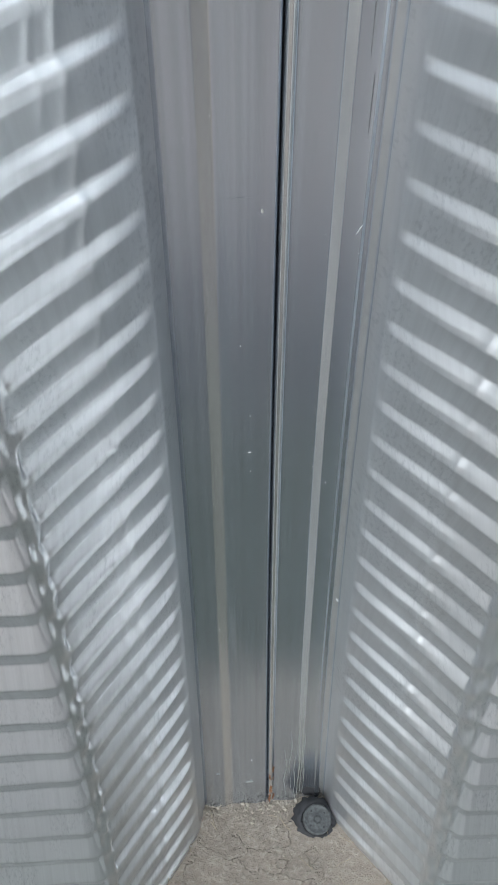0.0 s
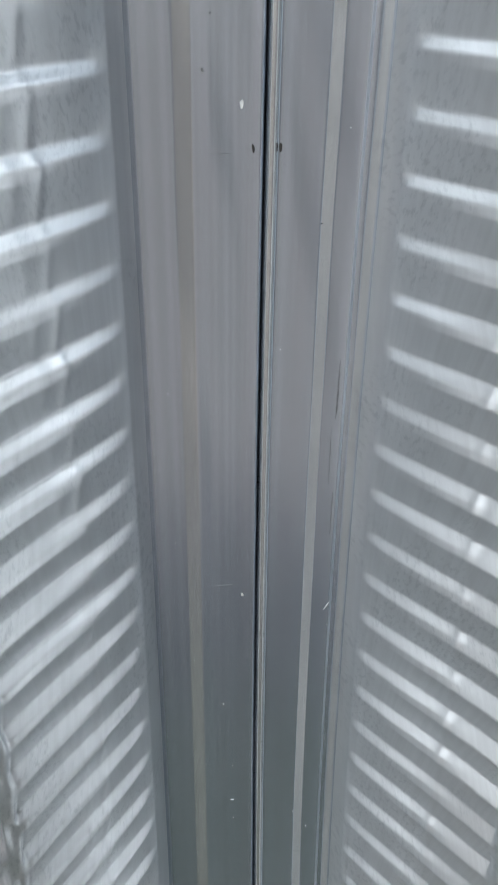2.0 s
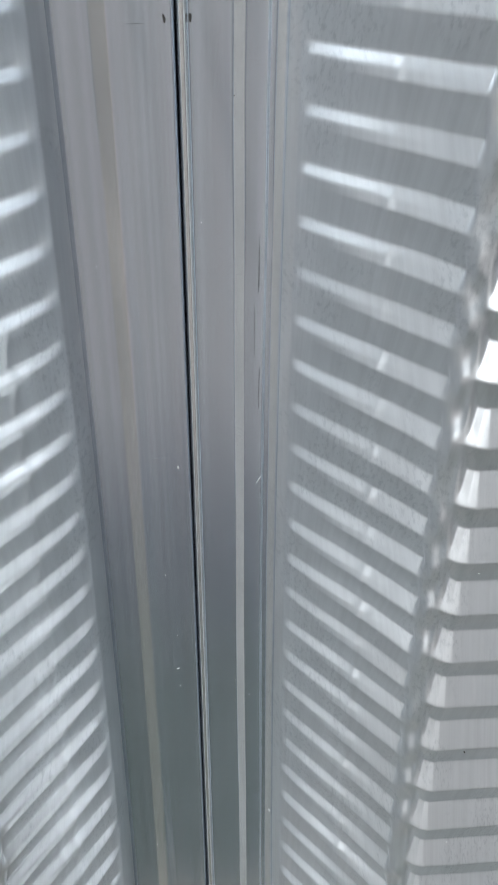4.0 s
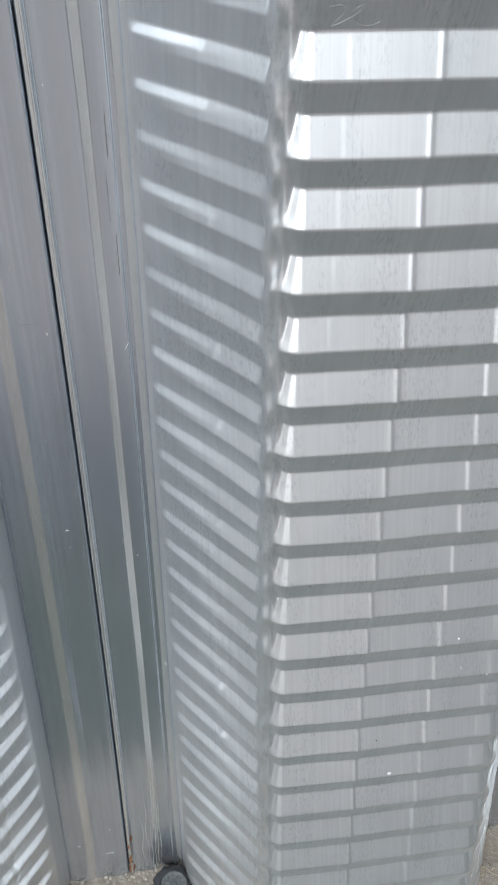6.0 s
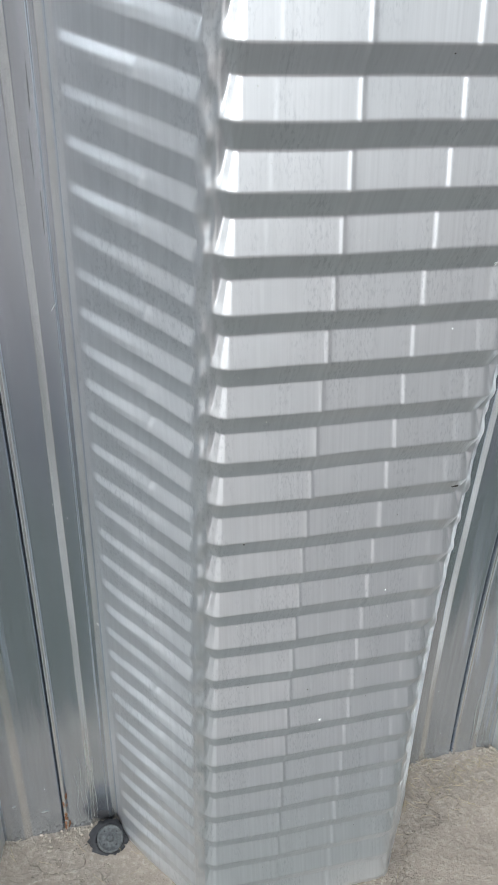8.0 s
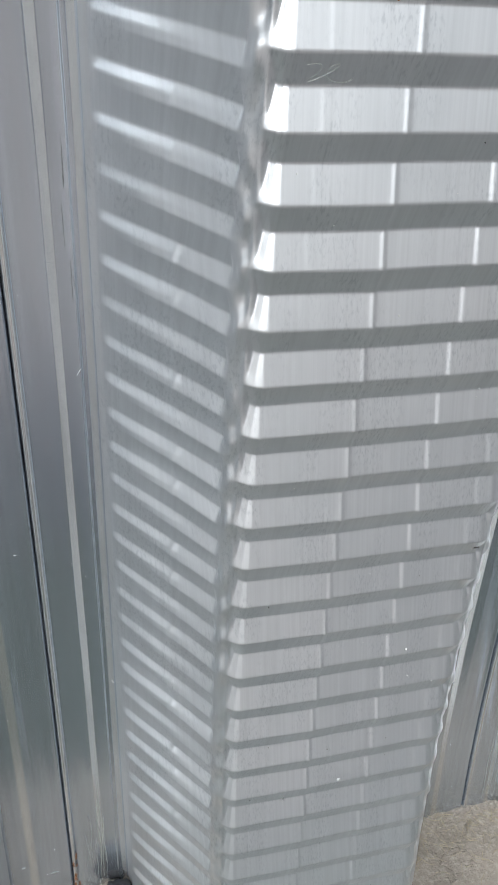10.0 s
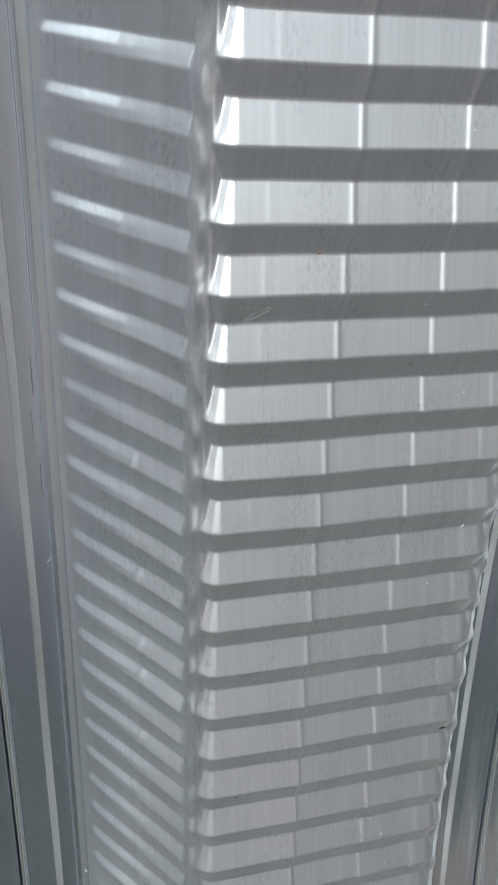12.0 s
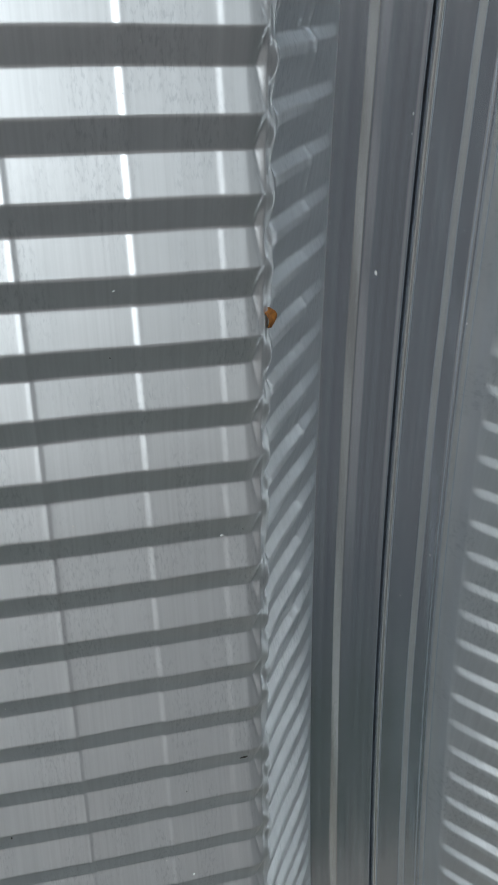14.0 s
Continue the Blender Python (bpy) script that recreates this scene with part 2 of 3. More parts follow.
def steel_panel(number, wall, seed, right_start, left_start, face_start, step=0.0034):
    rng = np.random.default_rng(seed)
    s = heights(step)
    ox = number * PERIOD
    body = body_outline(1.0 if step < 0.003 else 2.5)
    x = body[:, 0][:, None]
    S = s[None, :]
    right = smooth01(x, 0.0812, 0.0890) * (1 - 0.80 * smooth01(x, 0.1622, 0.1662) - 0.20 * smooth01(x, 0.1665, 0.1725))
    left = (1 - smooth01(x, 0.5070, 0.5178)) * (0.80 * smooth01(x, 0.4338, 0.4380) + 0.20 * smooth01(x, 0.4275, 0.4335))
    face = 0.25 * smooth01(x, 0.1695, 0.1735) + 0.75 * smooth01(x, 0.1745, 0.1782)
    face = face * (1 - 0.72 * smooth01(x, 0.4240, 0.4278) - 0.28 * smooth01(x, 0.4285, 0.4335))
    grow_r = 0.55 + 0.45 * smooth01(x, 0.084, 0.120)
    grow_l = 0.55 + 0.45 * (1 - smooth01(x, 0.478, 0.515))
    base_r = 0.45 + 0.55 * smooth01(x, 0.086, 0.150)
    base_l = 0.45 + 0.55 * (1 - smooth01(x, 0.450, 0.512))
    jitter = rng.uniform(0.82, 1.14, 400)

    def uneven(start, pitch, shift):
        k = (S - start) / pitch
        i, fr = np.floor(k).astype(int), k - np.floor(k)
        one, two = jitter[(i + shift) % 400], jitter[(i + 1 + shift) % 400]
        return one + (two - one) * fr

    slip_r = 0.0016 * np.sin(S * 37.0 + seed) * smooth01(x, 0.14, 0.18)
    slip_f = 0.0003 * np.sin(S * 23.0 + x * 40 + seed)
    # the rolls press the valleys in and leave the crests, and the corners, at the level of the flat sheet
    d = -FACE_DEPTH * face * (1 - wave(FACE_WAVE, (S + slip_f - face_start) / FACE_PITCH)) * (0.9 + 0.1 * uneven(face_start, FACE_PITCH, 9))
    d = d - WEB_DEPTH * right * grow_r * (base_r - web_wave((S + slip_r - right_start) / WEB_PITCH, smooth01(x, 0.080, 0.155))) * uneven(right_start, WEB_PITCH, 0)
    d = d - WEB_DEPTH * left * grow_l * (base_l - web_wave((S - left_start) / WEB_PITCH, 0.5 * (1 - smooth01(x, 0.445, 0.520)))) * uneven(left_start, WEB_PITCH, 200)
    # length-wise creases left by the rolls: narrow facets that step the sheet out or in
    for at, step_out, ridge in ((0.2120, 0.0001, 0.0001), (0.2680, -0.0003, 0.0006), (0.3405, 0.0009, 0.0003), (0.3980, 0.0006, 0.0)):
        wander = at + 0.0022 * np.sin(S * 2.1 + seed)
        d = d + step_out * smooth01(x, wander - 0.0028, wander + 0.0028) + ridge * bulge(x, wander, 0.0022)
    d = d + 0.0006 * smooth01(x, 0.3980, 0.4200) - 0.0012 * smooth01(x, 0.4215, 0.4340)
    for at, size in ((0.1275, 0.0006), (0.136, 0.0003), (0.480, 0.0008), (0.470, 0.0004)):
        d = d + size * (0.75 + 0.25 * np.sin(S * 61 + seed)) * bulge(x, at + 0.0016 * np.sin(S * 9.0 + seed) + 0.004 * np.sin(S * 2.3), 0.0022)
    # buckles in the corners, where the two sets of crimps meet
    corner = bulge(x, 0.1712, 0.0032) + bulge(x, 0.4326, 0.0032)
    lip = bulge(x, 0.1786, 0.0026) + bulge(x, 0.4234, 0.0026)
    turn = 2 * math.pi * (S - face_start) / FACE_PITCH
    d = d + 0.0021 * corner * np.sin(turn + 0.9 * np.sin(S * 31 + seed)) + 0.0008 * corner * np.cos(2 * math.pi * (S - right_start) / WEB_PITCH) + 0.0004 * corner * np.sin(S * 97 + 2 * seed)
    d = d + 0.0004 * lip * np.clip(np.sin(turn - 1.0), 0, 1)
    # faint hollows, as thin sheet has
    d = d + 0.0004 * np.sin(x * 61 + seed + 1.7 * np.sin(S * 7)) * np.sin(S * 13 + 2 * np.sin(x * 23)) * right
    panel = sheet("panel", body + (ox, 0), d, ZINC, wall, s)
    flat_s = np.arange(-0.06, 3.001, 0.0153)
    for pts, steps in ((RIGHT_FLANGE, 110), (LEFT_FLANGE, 100)):
        cross = outline(pts, steps, 0.0011)
        fx = cross[:, :1]
        cross = cross + ((ox if pts is RIGHT_FLANGE else ox + PERIOD), 0)
        away = smooth01(np.abs(fx), 0.008, 0.02) * (1 - smooth01(np.abs(fx), 0.066, 0.075))
        S = flat_s[None, :]
        dents = away * (0.00035 * np.sin(S * 11 + fx * 90 + seed) + 0.00025 * np.sin(S * 29 + 3 * np.sin(S * 5) + fx * 150))
        strip = sheet("flange", cross, dents, ZINC_FLAT, panel, flat_s)
        strip.data.materials.append(CRAZED_LIT)
        bent = np.zeros(len(fx) - 1, int)
        # the second range is the seam lip, made paler as a painted highlight
        for lo, hi in ((-0.0574, -0.0456), (0.0012, 0.0072), (0.0385, 0.0475), (0.0690, 0.0750)):
            bent |= ((fx[:-1, 0] > lo) & (fx[1:, 0] < hi + 0.0006)).astype(int)
        strip.data.polygons.foreach_set("material_index", np.repeat(bent, len(flat_s) - 1))
    return panel


wall = tagged(new("wall_north"), "arched wall of galvanized steel panels with crimped ribs", "wall", kind="structure")
PANELS = [(-2, 11, 0.70, 0.71, 0.70), (-1, 12, 0.72, 0.7530, 0.755), (0, 13, WEB_START, 0.9861, FACE_START), (1, 14, 0.9771, 0.73, 0.742), (2, 15, 0.71, 0.73, 0.73)]
for row in PANELS:
    steel_panel(row[0], wall, *row[1:], step={0: 0.0013, 1: 0.0017, -1: 0.0017}.get(row[0], 0.0034))
for k in (-4, -3, 3, 4):
    steel_panel(k, wall, 20 + k, 0.71, 0.74, 0.73, 0.009)


# ---- ground ----
GROUND_Z = -0.026


def ground():
    xs = np.concatenate([[-400, -60, -12, -4, -1.6], np.arange(-0.7, 1.5, 0.012), [2.5, 5, 14, 60, 400]])
    ys = np.concatenate([[-400, -60, -14, -5, -2], np.arange(-0.9, 0.16, 0.012), [0.5, 2, 10, 60, 400]])
    verts, faces = [], []
    for yy in ys:
        for xx in xs:
            near = max(0.0, 1 - max(abs(xx - 0.4) - 0.9, 0) * 2) * max(0.0, 1 - max(abs(yy + 0.4) - 0.5, 0) * 2)
            h = 0.006 * noise.fractal(Vector((xx * 9, yy * 9, 3.1)), 1.0, 2.0, 5) + 0.004 * noise.noise(Vector((xx * 40, yy * 40, 0)))
            verts.append((xx, yy, h * near + GROUND_Z))
    w = len(xs)
    for j in range(len(ys) - 1):
        for i in range(w - 1):
            k = j * w + i
            faces.append((k, k + 1, k + 1 + w, k + w))
    mesh = bpy.data.meshes.new("floor")
    mesh.from_pydata(verts, [], faces)
    mesh.polygons.foreach_set("use_smooth", [True] * len(faces))
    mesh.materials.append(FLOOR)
    return tagged(new("floor", mesh), "dusty uneven concrete floor with crumbled mortar", "floor", kind="structure")


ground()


# ---- marks on the steel and things on the floor ----
def part(name, bm, material, parent, label=""):
    mesh = bpy.data.meshes.new(name)
    bm.normal_update()
    bm.to_mesh(mesh)
    bm.free()
    mesh.materials.append(material)
    ob = new(name, mesh)
    ob.parent = parent
    if label:
        tagged(ob, label)
    return ob


def seam_spot(seam, x, s, lift=0.0004):
    """A place on the flat strip beside a seam."""
    pts = RIGHT_FLANGE[4:] if x > 0 else LEFT_FLANGE[:-2]
    o = np.interp(x, [p[0] for p in pts], [p[1] for p in pts])
    return Vector(arch(seam * PERIOD + x, o - lift, s))


def panel_spot(x, s, lift=0.0004, crimp=True):
    """A place on the crimped face of the panel between the two seams."""
    o = np.interp(x, [p[0] for p in BODY], [p[1] for p in BODY])
    if crimp:
        o -= FACE_DEPTH * wave(FACE_WAVE, (s - FACE_START) / FACE_PITCH)
    return Vector(arch(x, o - lift, s))


def patch(spot, x, s, wide, tall, lean, rng, steps=9, thick=0.0006):
    """An irregular flake with a little thickness that lies on the steel."""
    bm = bmesh.new()
    low, high = [], []
    for i in range(steps):
        a = 2 * math.pi * i / steps
        r = rng.uniform(0.65, 1.1)
        u, v = wide * r * math.cos(a), tall * r * math.sin(a)
        u, v = u * math.cos(lean) - v * math.sin(lean), u * math.sin(lean) + v * math.cos(lean)
        low.append(bm.verts.new(spot(x + u, s + v, -0.0004)))
        high.append(bm.verts.new(spot(x + u * 0.85, s + v * 0.85, thick)))
    mid = bm.verts.new(spot(x, s, thick * 1.2))
    for i in range(steps):
        j = (i + 1) % steps
        bm.faces.new((low[i], low[j], high[j], high[i]))
        bm.faces.new((high[i], high[j], mid))
    return bm


def ribbon(places, widths):
    """A thin raised run along places on the steel."""
    bm = bmesh.new()
    rows = []
    for (p, q, top) in zip(*[iter(places)] * 3):
        rows.append((bm.verts.new(p), bm.verts.new(top), bm.verts.new(q)))
    for a, b in zip(rows, rows[1:]):
        bm.faces.new((a[0], a[1], b[1], b[0]))
        bm.faces.new((a[1], a[2], b[2], b[1]))
    return bm


def run(spot, x, s0, s1, wide, wobble, rng, steps=26, lift=0.0006):
    places = []
    phase = rng.uniform(0, 6)
    for i in range(steps):
        f = i / (steps - 1)
        s = s0 + (s1 - s0) * f
        xx = x + wobble * math.sin(f * 9 + phase) + rng.uniform(-1, 1) * wobble * 0.3
        w = wide * rng.uniform(0.35, 1.0) * (0.3 + 0.7 * math.sin(math.pi * min(1, f + 0.12)))
        places += [spot(xx - w, s, 0.00005), spot(xx + w, s, 0.00005), spot(xx, s, lift)]
    return ribbon(places, None)


CHALK = plain_material("white_zinc_bloom", (0.62, 0.64, 0.64), 0.8, 0.0, 500.0, 0.2)
SCRATCH = plain_material("bare_scratch", (0.75, 0.76, 0.75), 0.35, 0.6, 500.0, 0.1)
GRIME = plain_material("dark_grime", (0.035, 0.033, 0.030), 0.8, 0.0, 400.0, 0.5)
SMEAR = plain_material("grey_smear", (0.20, 0.205, 0.21), 0.6, 0.3, 400.0, 0.5)
BLOOM = plain_material("dull_scratch", (0.40, 0.42, 0.40), 0.5, 0.5, 500.0, 0.2)
LEAF = plain_material("dry_leaf", (0.42, 0.17, 0.035), 0.55, 0.0, 300.0, 0.6)
STRAW = plain_material("dry_straw", (0.42, 0.36, 0.25), 0.9, 0.0, 300.0, 0.4)

marks = random.Random(5)
near = lambda x, s, lift=0.0004: seam_spot(0, x, s, lift)
far = lambda x, s, lift=0.0004: seam_spot(1, x, s, lift)
for spot, x, s, w, h, lean, mat, name in (
        (near, -0.0118, 0.806, 0.0011, 0.0022, 0.2, SCRATCH, "paint_fleck"), (near, -0.0210, 0.572, 0.0022, 0.0003, 0.0, CHALK, "scratch"),
        (near, 0.0605, 0.787, 0.0004, 0.0058, -0.5, SCRATCH, "scratch"), (near, -0.0075, 1.160, 0.0010, 0.0034, 0.1, GRIME, "grime_spot"),
        (near, 0.0100, 1.160, 0.0012, 0.0036, 0.0, GRIME, "grime_spot"), (near, -0.0390, 1.205, 0.0012, 0.0016, 0.3, SMEAR, "grime_spot"),
        (near, -0.0150, 1.186, 0.0016, 0.0030, 0.0, CHALK, "paint_fleck"), (near, -0.0300, 1.157, 0.0110, 0.0002, 0.03, SMEAR, "scratch"),
        (near, -0.0270, 0.817, 0.0110, 0.0001, 0.04, SMEAR, "scratch"), (near, 0.0590, 0.985, 0.0007, 0.026, -0.01, SMEAR, "grime_streak"),
        (near, 0.0560, 0.935, 0.0005, 0.030, 0.01, SMEAR, "grime_streak"), (near, 0.0600, 0.880, 0.0006, 0.026, 0.0, SMEAR, "grime_streak"),
        (near, 0.0740, 0.355, 0.0009, 0.0034, 0.3, CHALK, "paint_fleck"), (near, -0.0640, 0.045, 0.0030, 0.0015, 0.2, BLOOM, "paint_fleck"),
        (near, -0.0460, 0.042, 0.0020, 0.0012, 0.0, BLOOM, "paint_fleck"), (near, -0.0250, 0.021, 0.0060, 0.0012, 0.0, BLOOM, "paint_fleck"),
        (far, -0.0310, 1.050, 0.0016, 0.0030, 0.3, CHALK, "paint_fleck"), (far, 0.0690, 0.993, 0.0008, 0.0018, 0.0, SCRATCH, "paint_fleck"),
        (far, 0.0490, 0.735, 0.0012, 0.0034, 0.1, CHALK, "paint_fleck"), (far, 0.0570, 0.726, 0.0006, 0.0028, 0.1, CHALK, "paint_fleck"),
        (far, -0.0020, 1.203, 0.0007, 0.0032, 0.0, GRIME, "grime_spot"), (far, -0.0090, 1.186, 0.0008, 0.0016, 0.0, CHALK, "paint_fleck"),
        (far, -0.0085, 1.170, 0.0005, 0.0012, 0.0, CHALK, "paint_fleck")):
    part(name, patch(spot, x, s, w, h, lean, marks, 9, 0.0005), mat, wall)
for x, s, w, h, lean, mat, name in (
        (0.4080, 0.674, 0.0050, 0.0011, 0.05, GRIME, "tear"), (0.3050, 0.344, 0.0022, 0.0018, 0.0, CHALK, "paint_fleck"), (0.3590, 0.540, 0.0011, 0.0014, 0.0, CHALK, "paint_fleck"),
        (0.3945, 0.905, 0.0015, 0.0022, 0.0, CHALK, "paint_fleck"), (0.2470, 1.145, 0.0013, 0.0010, 0.0, LEAF, "paint_fleck")):
    part(name, patch(panel_spot, x, s, w, h, lean, marks, 9, 0.0005), mat, wall)
for i in range(70):
    x, s = marks.uniform(0.195, 0.412), marks.uniform(0.02, 1.28)
    r = marks.uniform(0.0003, 0.0008)
    part("dust_speck", patch(panel_spot, x, s, r, r, 0, marks, 6, 0.0003), marks.choice((CHALK, CHALK, SCRATCH, GRIME)), wall)
for i in range(50):
    seam, x, s = marks.choice((0, 0, 1)), marks.choice((-1, 1)) * marks.uniform(0.012, 0.072), marks.uniform(0.0, 1.25)
    r = marks.uniform(0.0002, 0.0006)
    part("dust_speck", patch(lambda a, b, c=0.0004, k=seam: seam_spot(k, a, b, c), x, s, r, r * 1.4, 0, marks, 6, 0.0003), marks.choice((CHALK, CHALK, SCRATCH, GRIME)), wall)
# looped scratch left on one of the dark flanks
loop = []
for i in range(60):
    f = i / 59
    loop.append((0.196 + 0.024 * f + 0.006 * math.sin(f * 14), 1.1035 + 0.006 * math.sin(f * 11 + 1)))
places = []
for x, s in loop:
    places += [panel_spot(x, s - 0.00016, 0.0001), panel_spot(x, s + 0.00016, 0.0001), panel_spot(x, s, 0.0003)]
part("scratch", ribbon(places, None), BLOOM, wall, "looped pale scratch on the steel")
# pale runs of cement water down the flat strips
for spot, x, s0, s1, w, wob in ((near, 0.0445, 0.255, -0.01, 0.0011, 0.0009), (near, 0.0410, 0.150, -0.015, 0.0013, 0.0012), (near, 0.0300, 0.120, 0.0, 0.0009, 0.0012),
                                (near, 0.0235, 0.085, -0.01, 0.0010, 0.0016), (near, 0.0480, 0.11, -0.015, 0.0009, 0.0008), (near, 0.0355, 0.07, -0.02, 0.0008, 0.0008),
                                (far, 0.0330, 0.12, -0.01, 0.0010, 0.0010), (far, 0.0460, 0.16, -0.01, 0.0011, 0.0008), (far, 0.0560, 0.09, -0.01, 0.0008, 0.0008)):
    part("cement_run", run(spot, x, s0, s1, w, wob, marks), BLOOM, wall, "pale dried run of cement water")
for i in range(16):
    x, s = marks.uniform(-0.004, 0.009), marks.uniform(-0.025, 0.052)
    part("rust_flake", patch(near, x if abs(x) > 0.001 else 0.003, s, marks.uniform(0.0008, 0.002), marks.uniform(0.002, 0.005), marks.uniform(-0.3, 0.3), marks, 8, 0.0012), RUST, wall, "brown rust flake at the foot of the seam")


for x, s, w, h in ((0.060, -0.012, 0.015, 0.010),):
    part("bitumen_smear", patch(near, x, s, w, h, 0.2, marks, 14, 0.0004), BLACK, wall, "black bitumen smeared on the steel")


def lathe(rings, steps=40, rough=0.0, rng=None):
    bm = bmesh.new()
    loops = []
    for r, z in rings:
        loops.append([bm.verts.new((r * (1 + (rng.uniform(-rough, rough) if rng else 0)) * math.cos(2 * math.pi * i / steps),
                                    r * (1 + (rng.uniform(-rough, rough) if rng else 0)) * math.sin(2 * math.pi * i / steps), z)) for i in range(steps)])
    for a, b in zip(loops, loops[1:]):
        for i in range(steps):
            bm.faces.new((a[i], a[(i + 1) % steps], b[(i + 1) % steps], b[i]))
    bm.faces.new(loops[-1])
    for face in bm.faces:
        face.smooth = True
    return bm


def anchor_cap():
    root = new("anchor_cap")
    root.matrix_world = pose(0.062, -0.034, GROUND_Z + 0.004, 24, 4, 0)
    part("skirt", lathe([(0.0315, -0.016), (0.0300, -0.006), (0.0272, 0.000), (0.0235, 0.0045), (0.0202, 0.0065), (0.0190, 0.0060), (0.0184, 0.004)], 44, 0.11, marks), BLACK, root, "rough black bitumen skirt")
    disc = part("disc", lathe([(0.0186, 0.000), (0.0187, 0.0105), (0.0180, 0.0122), (0.0165, 0.0126), (0.0158, 0.0118), (0.0075, 0.0118), (0.0068, 0.0126), (0.0045, 0.0128), (0.0040, 0.0120)], 44), GREY_CAP, root, "dusty dark grey rubber disc")
    part("boss", lathe([(0.0042, 0.011), (0.0042, 0.0138), (0.0034, 0.0146), (0.0016, 0.0148)], 20), GREY_CAP, disc)
    for k in range(4):
        a = radians(38 + 90 * k)
        hole = part("pin_hole", lathe([(0.0012, 0.0112), (0.0012, 0.0124), (0.0008, 0.0125)], 10), BLACK, disc)
        hole.location = (0.0122 * math.cos(a), 0.0122 * math.sin(a), 0)
    for k in range(26):
        a = marks.gauss(-1.57, 1.1)
        bm = lathe([(0.0022, -0.004), (0.0016, 0.001), (0.0004, marks.uniform(0.003, 0.008))], 6, 0.3, marks)
        drip = part("drip", bm, BLACK, root)
        drip.matrix_basis = Matrix.Translation((0.0295 * math.cos(a), 0.0295 * math.sin(a), -0.008)) @ Euler((0, radians(70), a)).to_matrix().to_4x4()
    tagged(root, "round grey rubber cap in black bitumen on the concrete", "anchor cap")


anchor_cap()


def dry_leaf():
    bm = bmesh.new()
    rows = []
    for i in range(9):
        f = i / 8
        half = 0.0038 * math.sin(math.pi * min(1, f * 0.92 + 0.06)) * (1 - 0.3 * f)
        bend = 0.0022 * math.sin(f * 5.2)
        rows.append([bm.verts.new((half * k + bend, -0.0022 * abs(k) - 0.003 * math.sin(f * 3), 0.0145 * f)) for k in (-1, -0.4, 0.4, 1)])
    for a, b in zip(rows, rows[1:]):
        for i in range(3):
            bm.faces.new((a[i], a[i + 1], b[i + 1], b[i])).smooth = True
    root = new("dry_leaf")
    root.matrix_world = Matrix.Translation(Vector(arch(0.4325, -0.1655, 1.066))) @ Euler((radians(-8), radians(-14), radians(35))).to_matrix().to_4x4() @ Matrix.Scale(1.35, 4)
    blade = part("blade", bm, LEAF, root)
    thick = blade.modifiers.new("thickness", "SOLIDIFY")
    thick.thickness = 0.0005
    stalk = bmesh.new()
    bmesh.ops.create_cone(stalk, cap_ends=True, segments=6, radius1=0.0004, radius2=0.0002, depth=0.007)
    st = part("stalk", stalk, LEAF, root)
    st.matrix_basis = Matrix.Translation((0.001, -0.001, 0.0165)) @ Euler((0.2, -0.3, 0)).to_matrix().to_4x4()
    tagged(root, "small curled orange-brown dry leaf caught on the steel", "leaf")


dry_leaf()


def wall_line(u):
    """A place along the foot of the wall, u from 0 to 1 over three panels, and the offset of the steel there."""
    x = -0.45 + u * 1.9
    k = math.floor(x / PERIOD)
    return x, float(np.interp(x - k * PERIOD, [0, 0.08, 0.182, 0.422, 0.525, 0.61], [0, 0, -0.170, -0.171, 0, 0]))


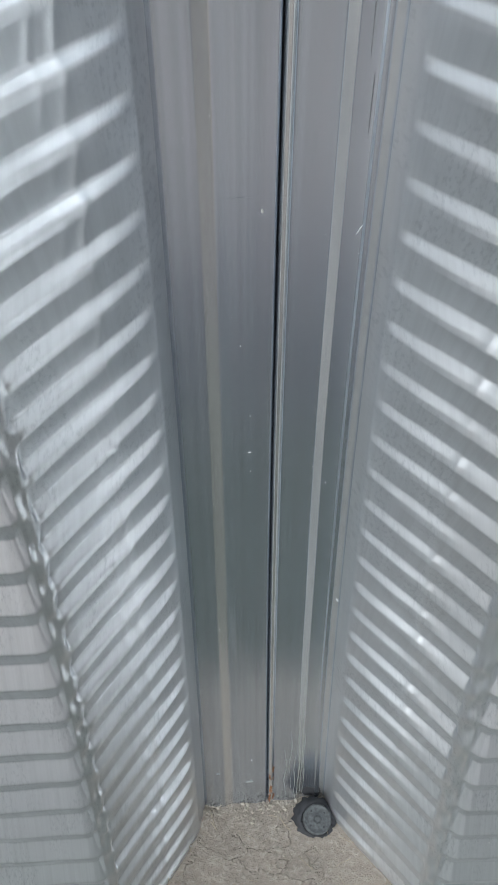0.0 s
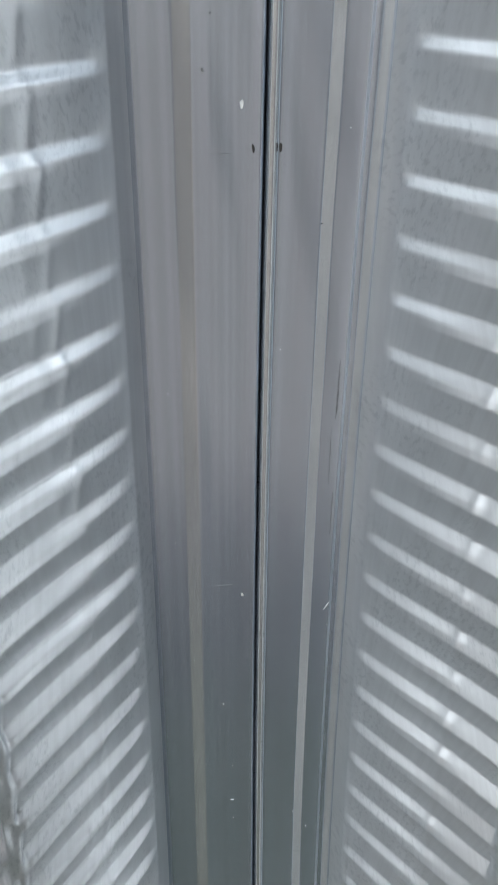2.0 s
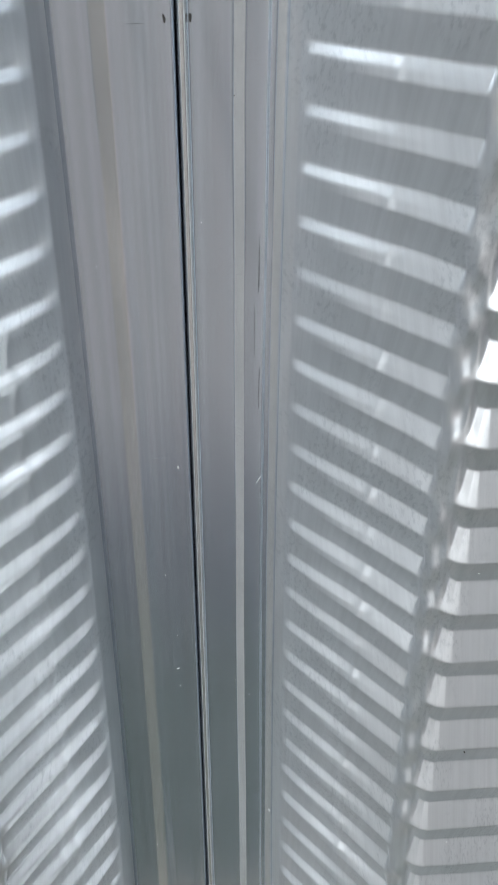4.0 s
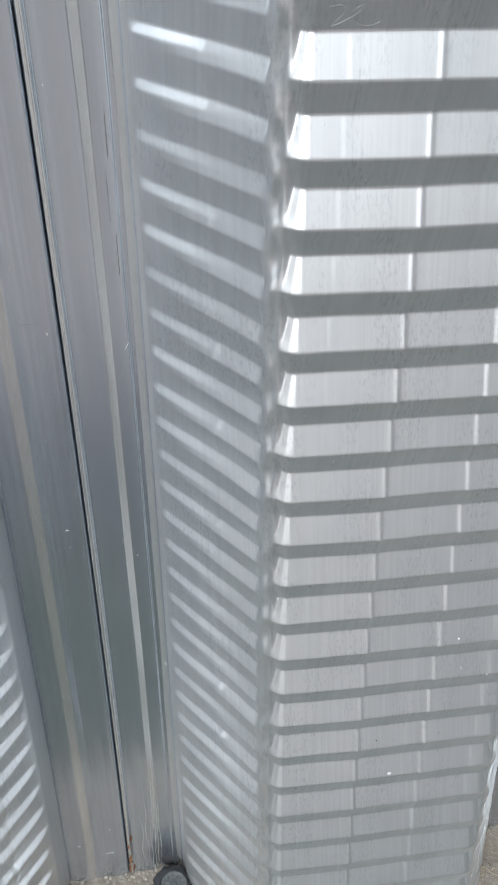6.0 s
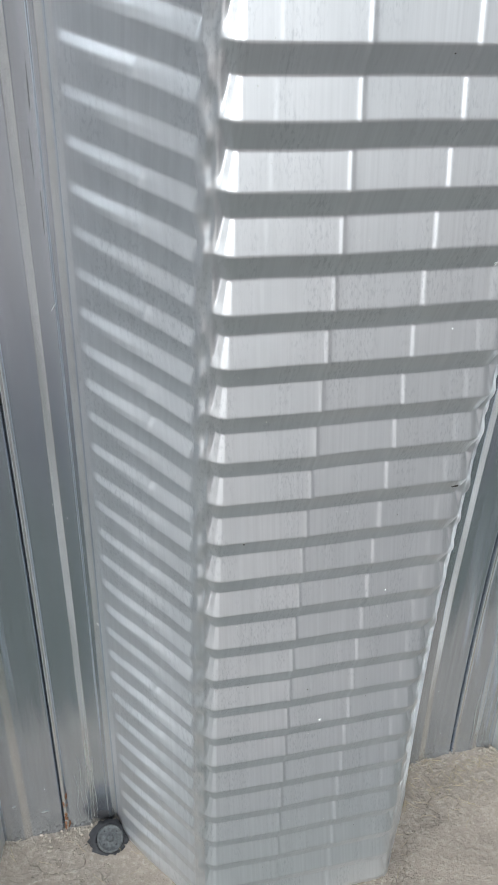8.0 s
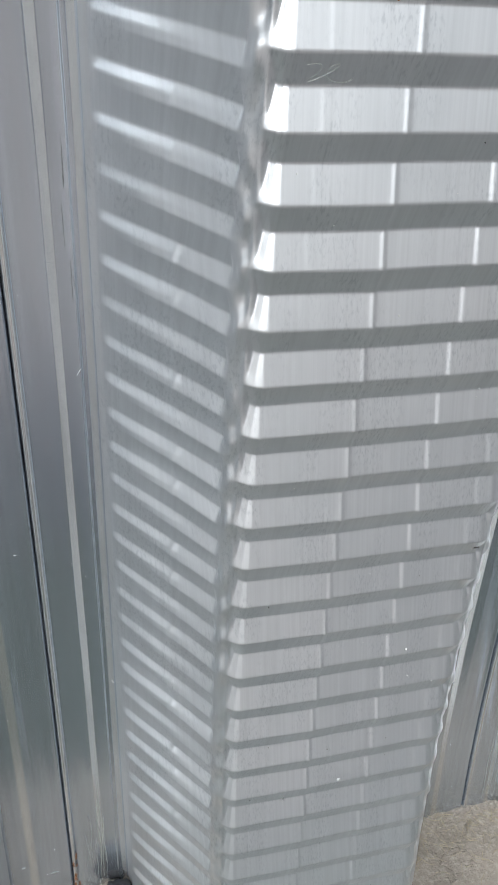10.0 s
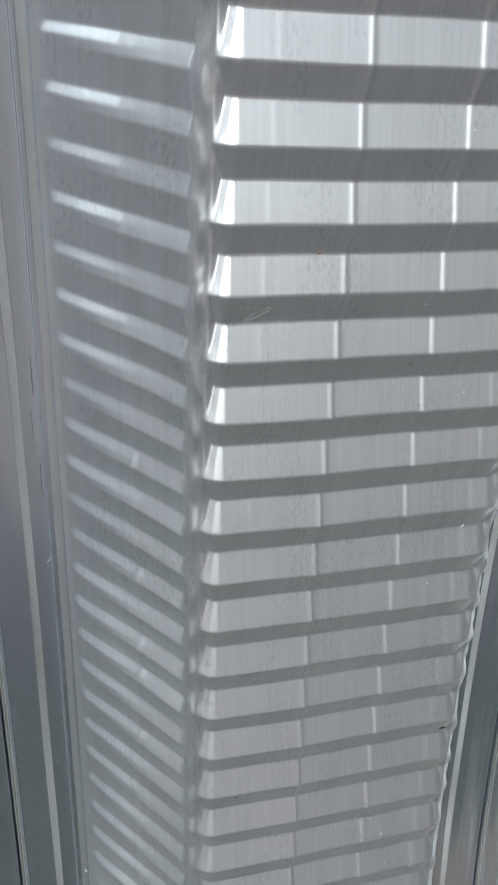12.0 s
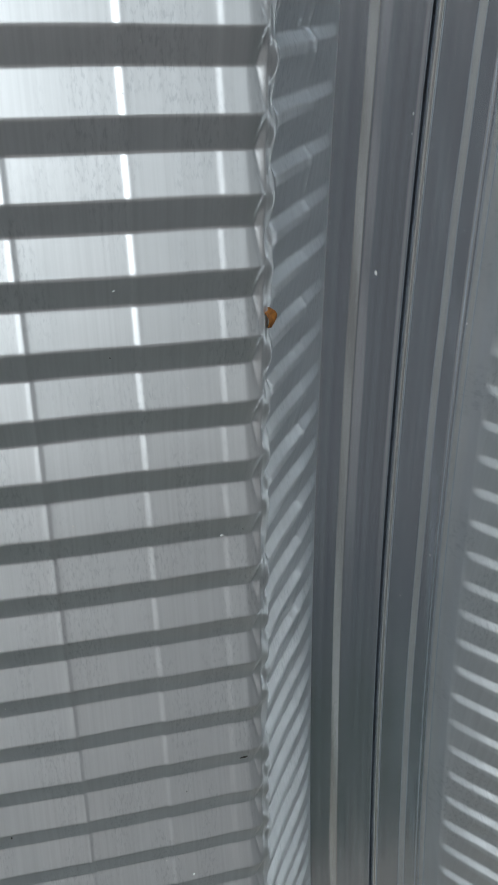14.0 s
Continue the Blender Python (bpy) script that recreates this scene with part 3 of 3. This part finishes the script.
def crumbs(name, count, size, material, label, spread):
    rng = random.Random(len(name) * 7)
    verts, faces = [], []
    for _ in range(count):
        x, o = wall_line(rng.random())
        y = o - abs(rng.gauss(0, spread)) - 0.002
        r = size * rng.uniform(0.3, 1.0) ** 1.6
        base = len(verts)
        tilt = Euler((rng.uniform(0, 6), rng.uniform(0, 6), rng.uniform(0, 6))).to_matrix()
        for v in ((1, 0, 0), (-1, 0.1, 0), (0, 1, 0.1), (0.1, -1, 0), (0, 0, 1), (0, 0, -1)):
            p = tilt @ (Vector(v) * r * rng.uniform(0.6, 1.15))
            p.z *= 0.55
            verts.append((x + p.x, y + p.y, GROUND_Z + 0.002 + r * 0.25 + p.z))
        for a, b, c in ((0, 2, 4), (2, 1, 4), (1, 3, 4), (3, 0, 4), (2, 0, 5), (1, 2, 5), (3, 1, 5), (0, 3, 5)):
            faces.append((base + a, base + b, base + c))
    mesh = bpy.data.meshes.new(name)
    mesh.from_pydata(verts, [], faces)
    mesh.materials.append(material)
    tagged(new(name, mesh), label, "rubble", kind="stuff")


crumbs("mortar_crumbs", 1500, 0.0042, MORTAR, "pale crumbs of broken mortar along the foot of the wall", 0.012)
crumbs("floor_grit", 2600, 0.0022, MORTAR, "fine grit scattered over the concrete floor", 0.12)


def straw():
    rng = random.Random(41)
    verts, faces = [], []
    for _ in range(260):
        u = rng.random()
        x, o = wall_line(u)
        if rng.random() < 0.5:
            x = rng.gauss(0.60, 0.07)
            o = wall_line((x + 0.45) / 1.9)[1]
        p = Vector((x, o - abs(rng.gauss(0, 0.05)) - 0.003, GROUND_Z + 0.003))
        a, step, w = rng.uniform(0, 6.28), rng.uniform(0.003, 0.007), rng.uniform(0.0002, 0.00045)
        base, n = len(verts), 5
        for i in range(n):
            side = Vector((-math.sin(a), math.cos(a), 0)) * w
            verts += [tuple(p + side), tuple(p - side), tuple(p + Vector((0, 0, w * 1.6)))]
            p = p + Vector((math.cos(a), math.sin(a), rng.uniform(-0.15, 0.22))) * step
            p.z = max(p.z, GROUND_Z + 0.001)
            a += rng.uniform(-0.35, 0.35)
        for i in range(n - 1):
            b = base + 3 * i
            for j in range(3):
                faces.append((b + j, b + (j + 1) % 3, b + 3 + (j + 1) % 3, b + 3 + j))
    mesh = bpy.data.meshes.new("straw")
    mesh.from_pydata(verts, [], faces)
    mesh.materials.append(STRAW)
    tagged(new("straw", mesh), "loose dry straw and roots at the foot of the wall", "straw", kind="stuff")


straw()
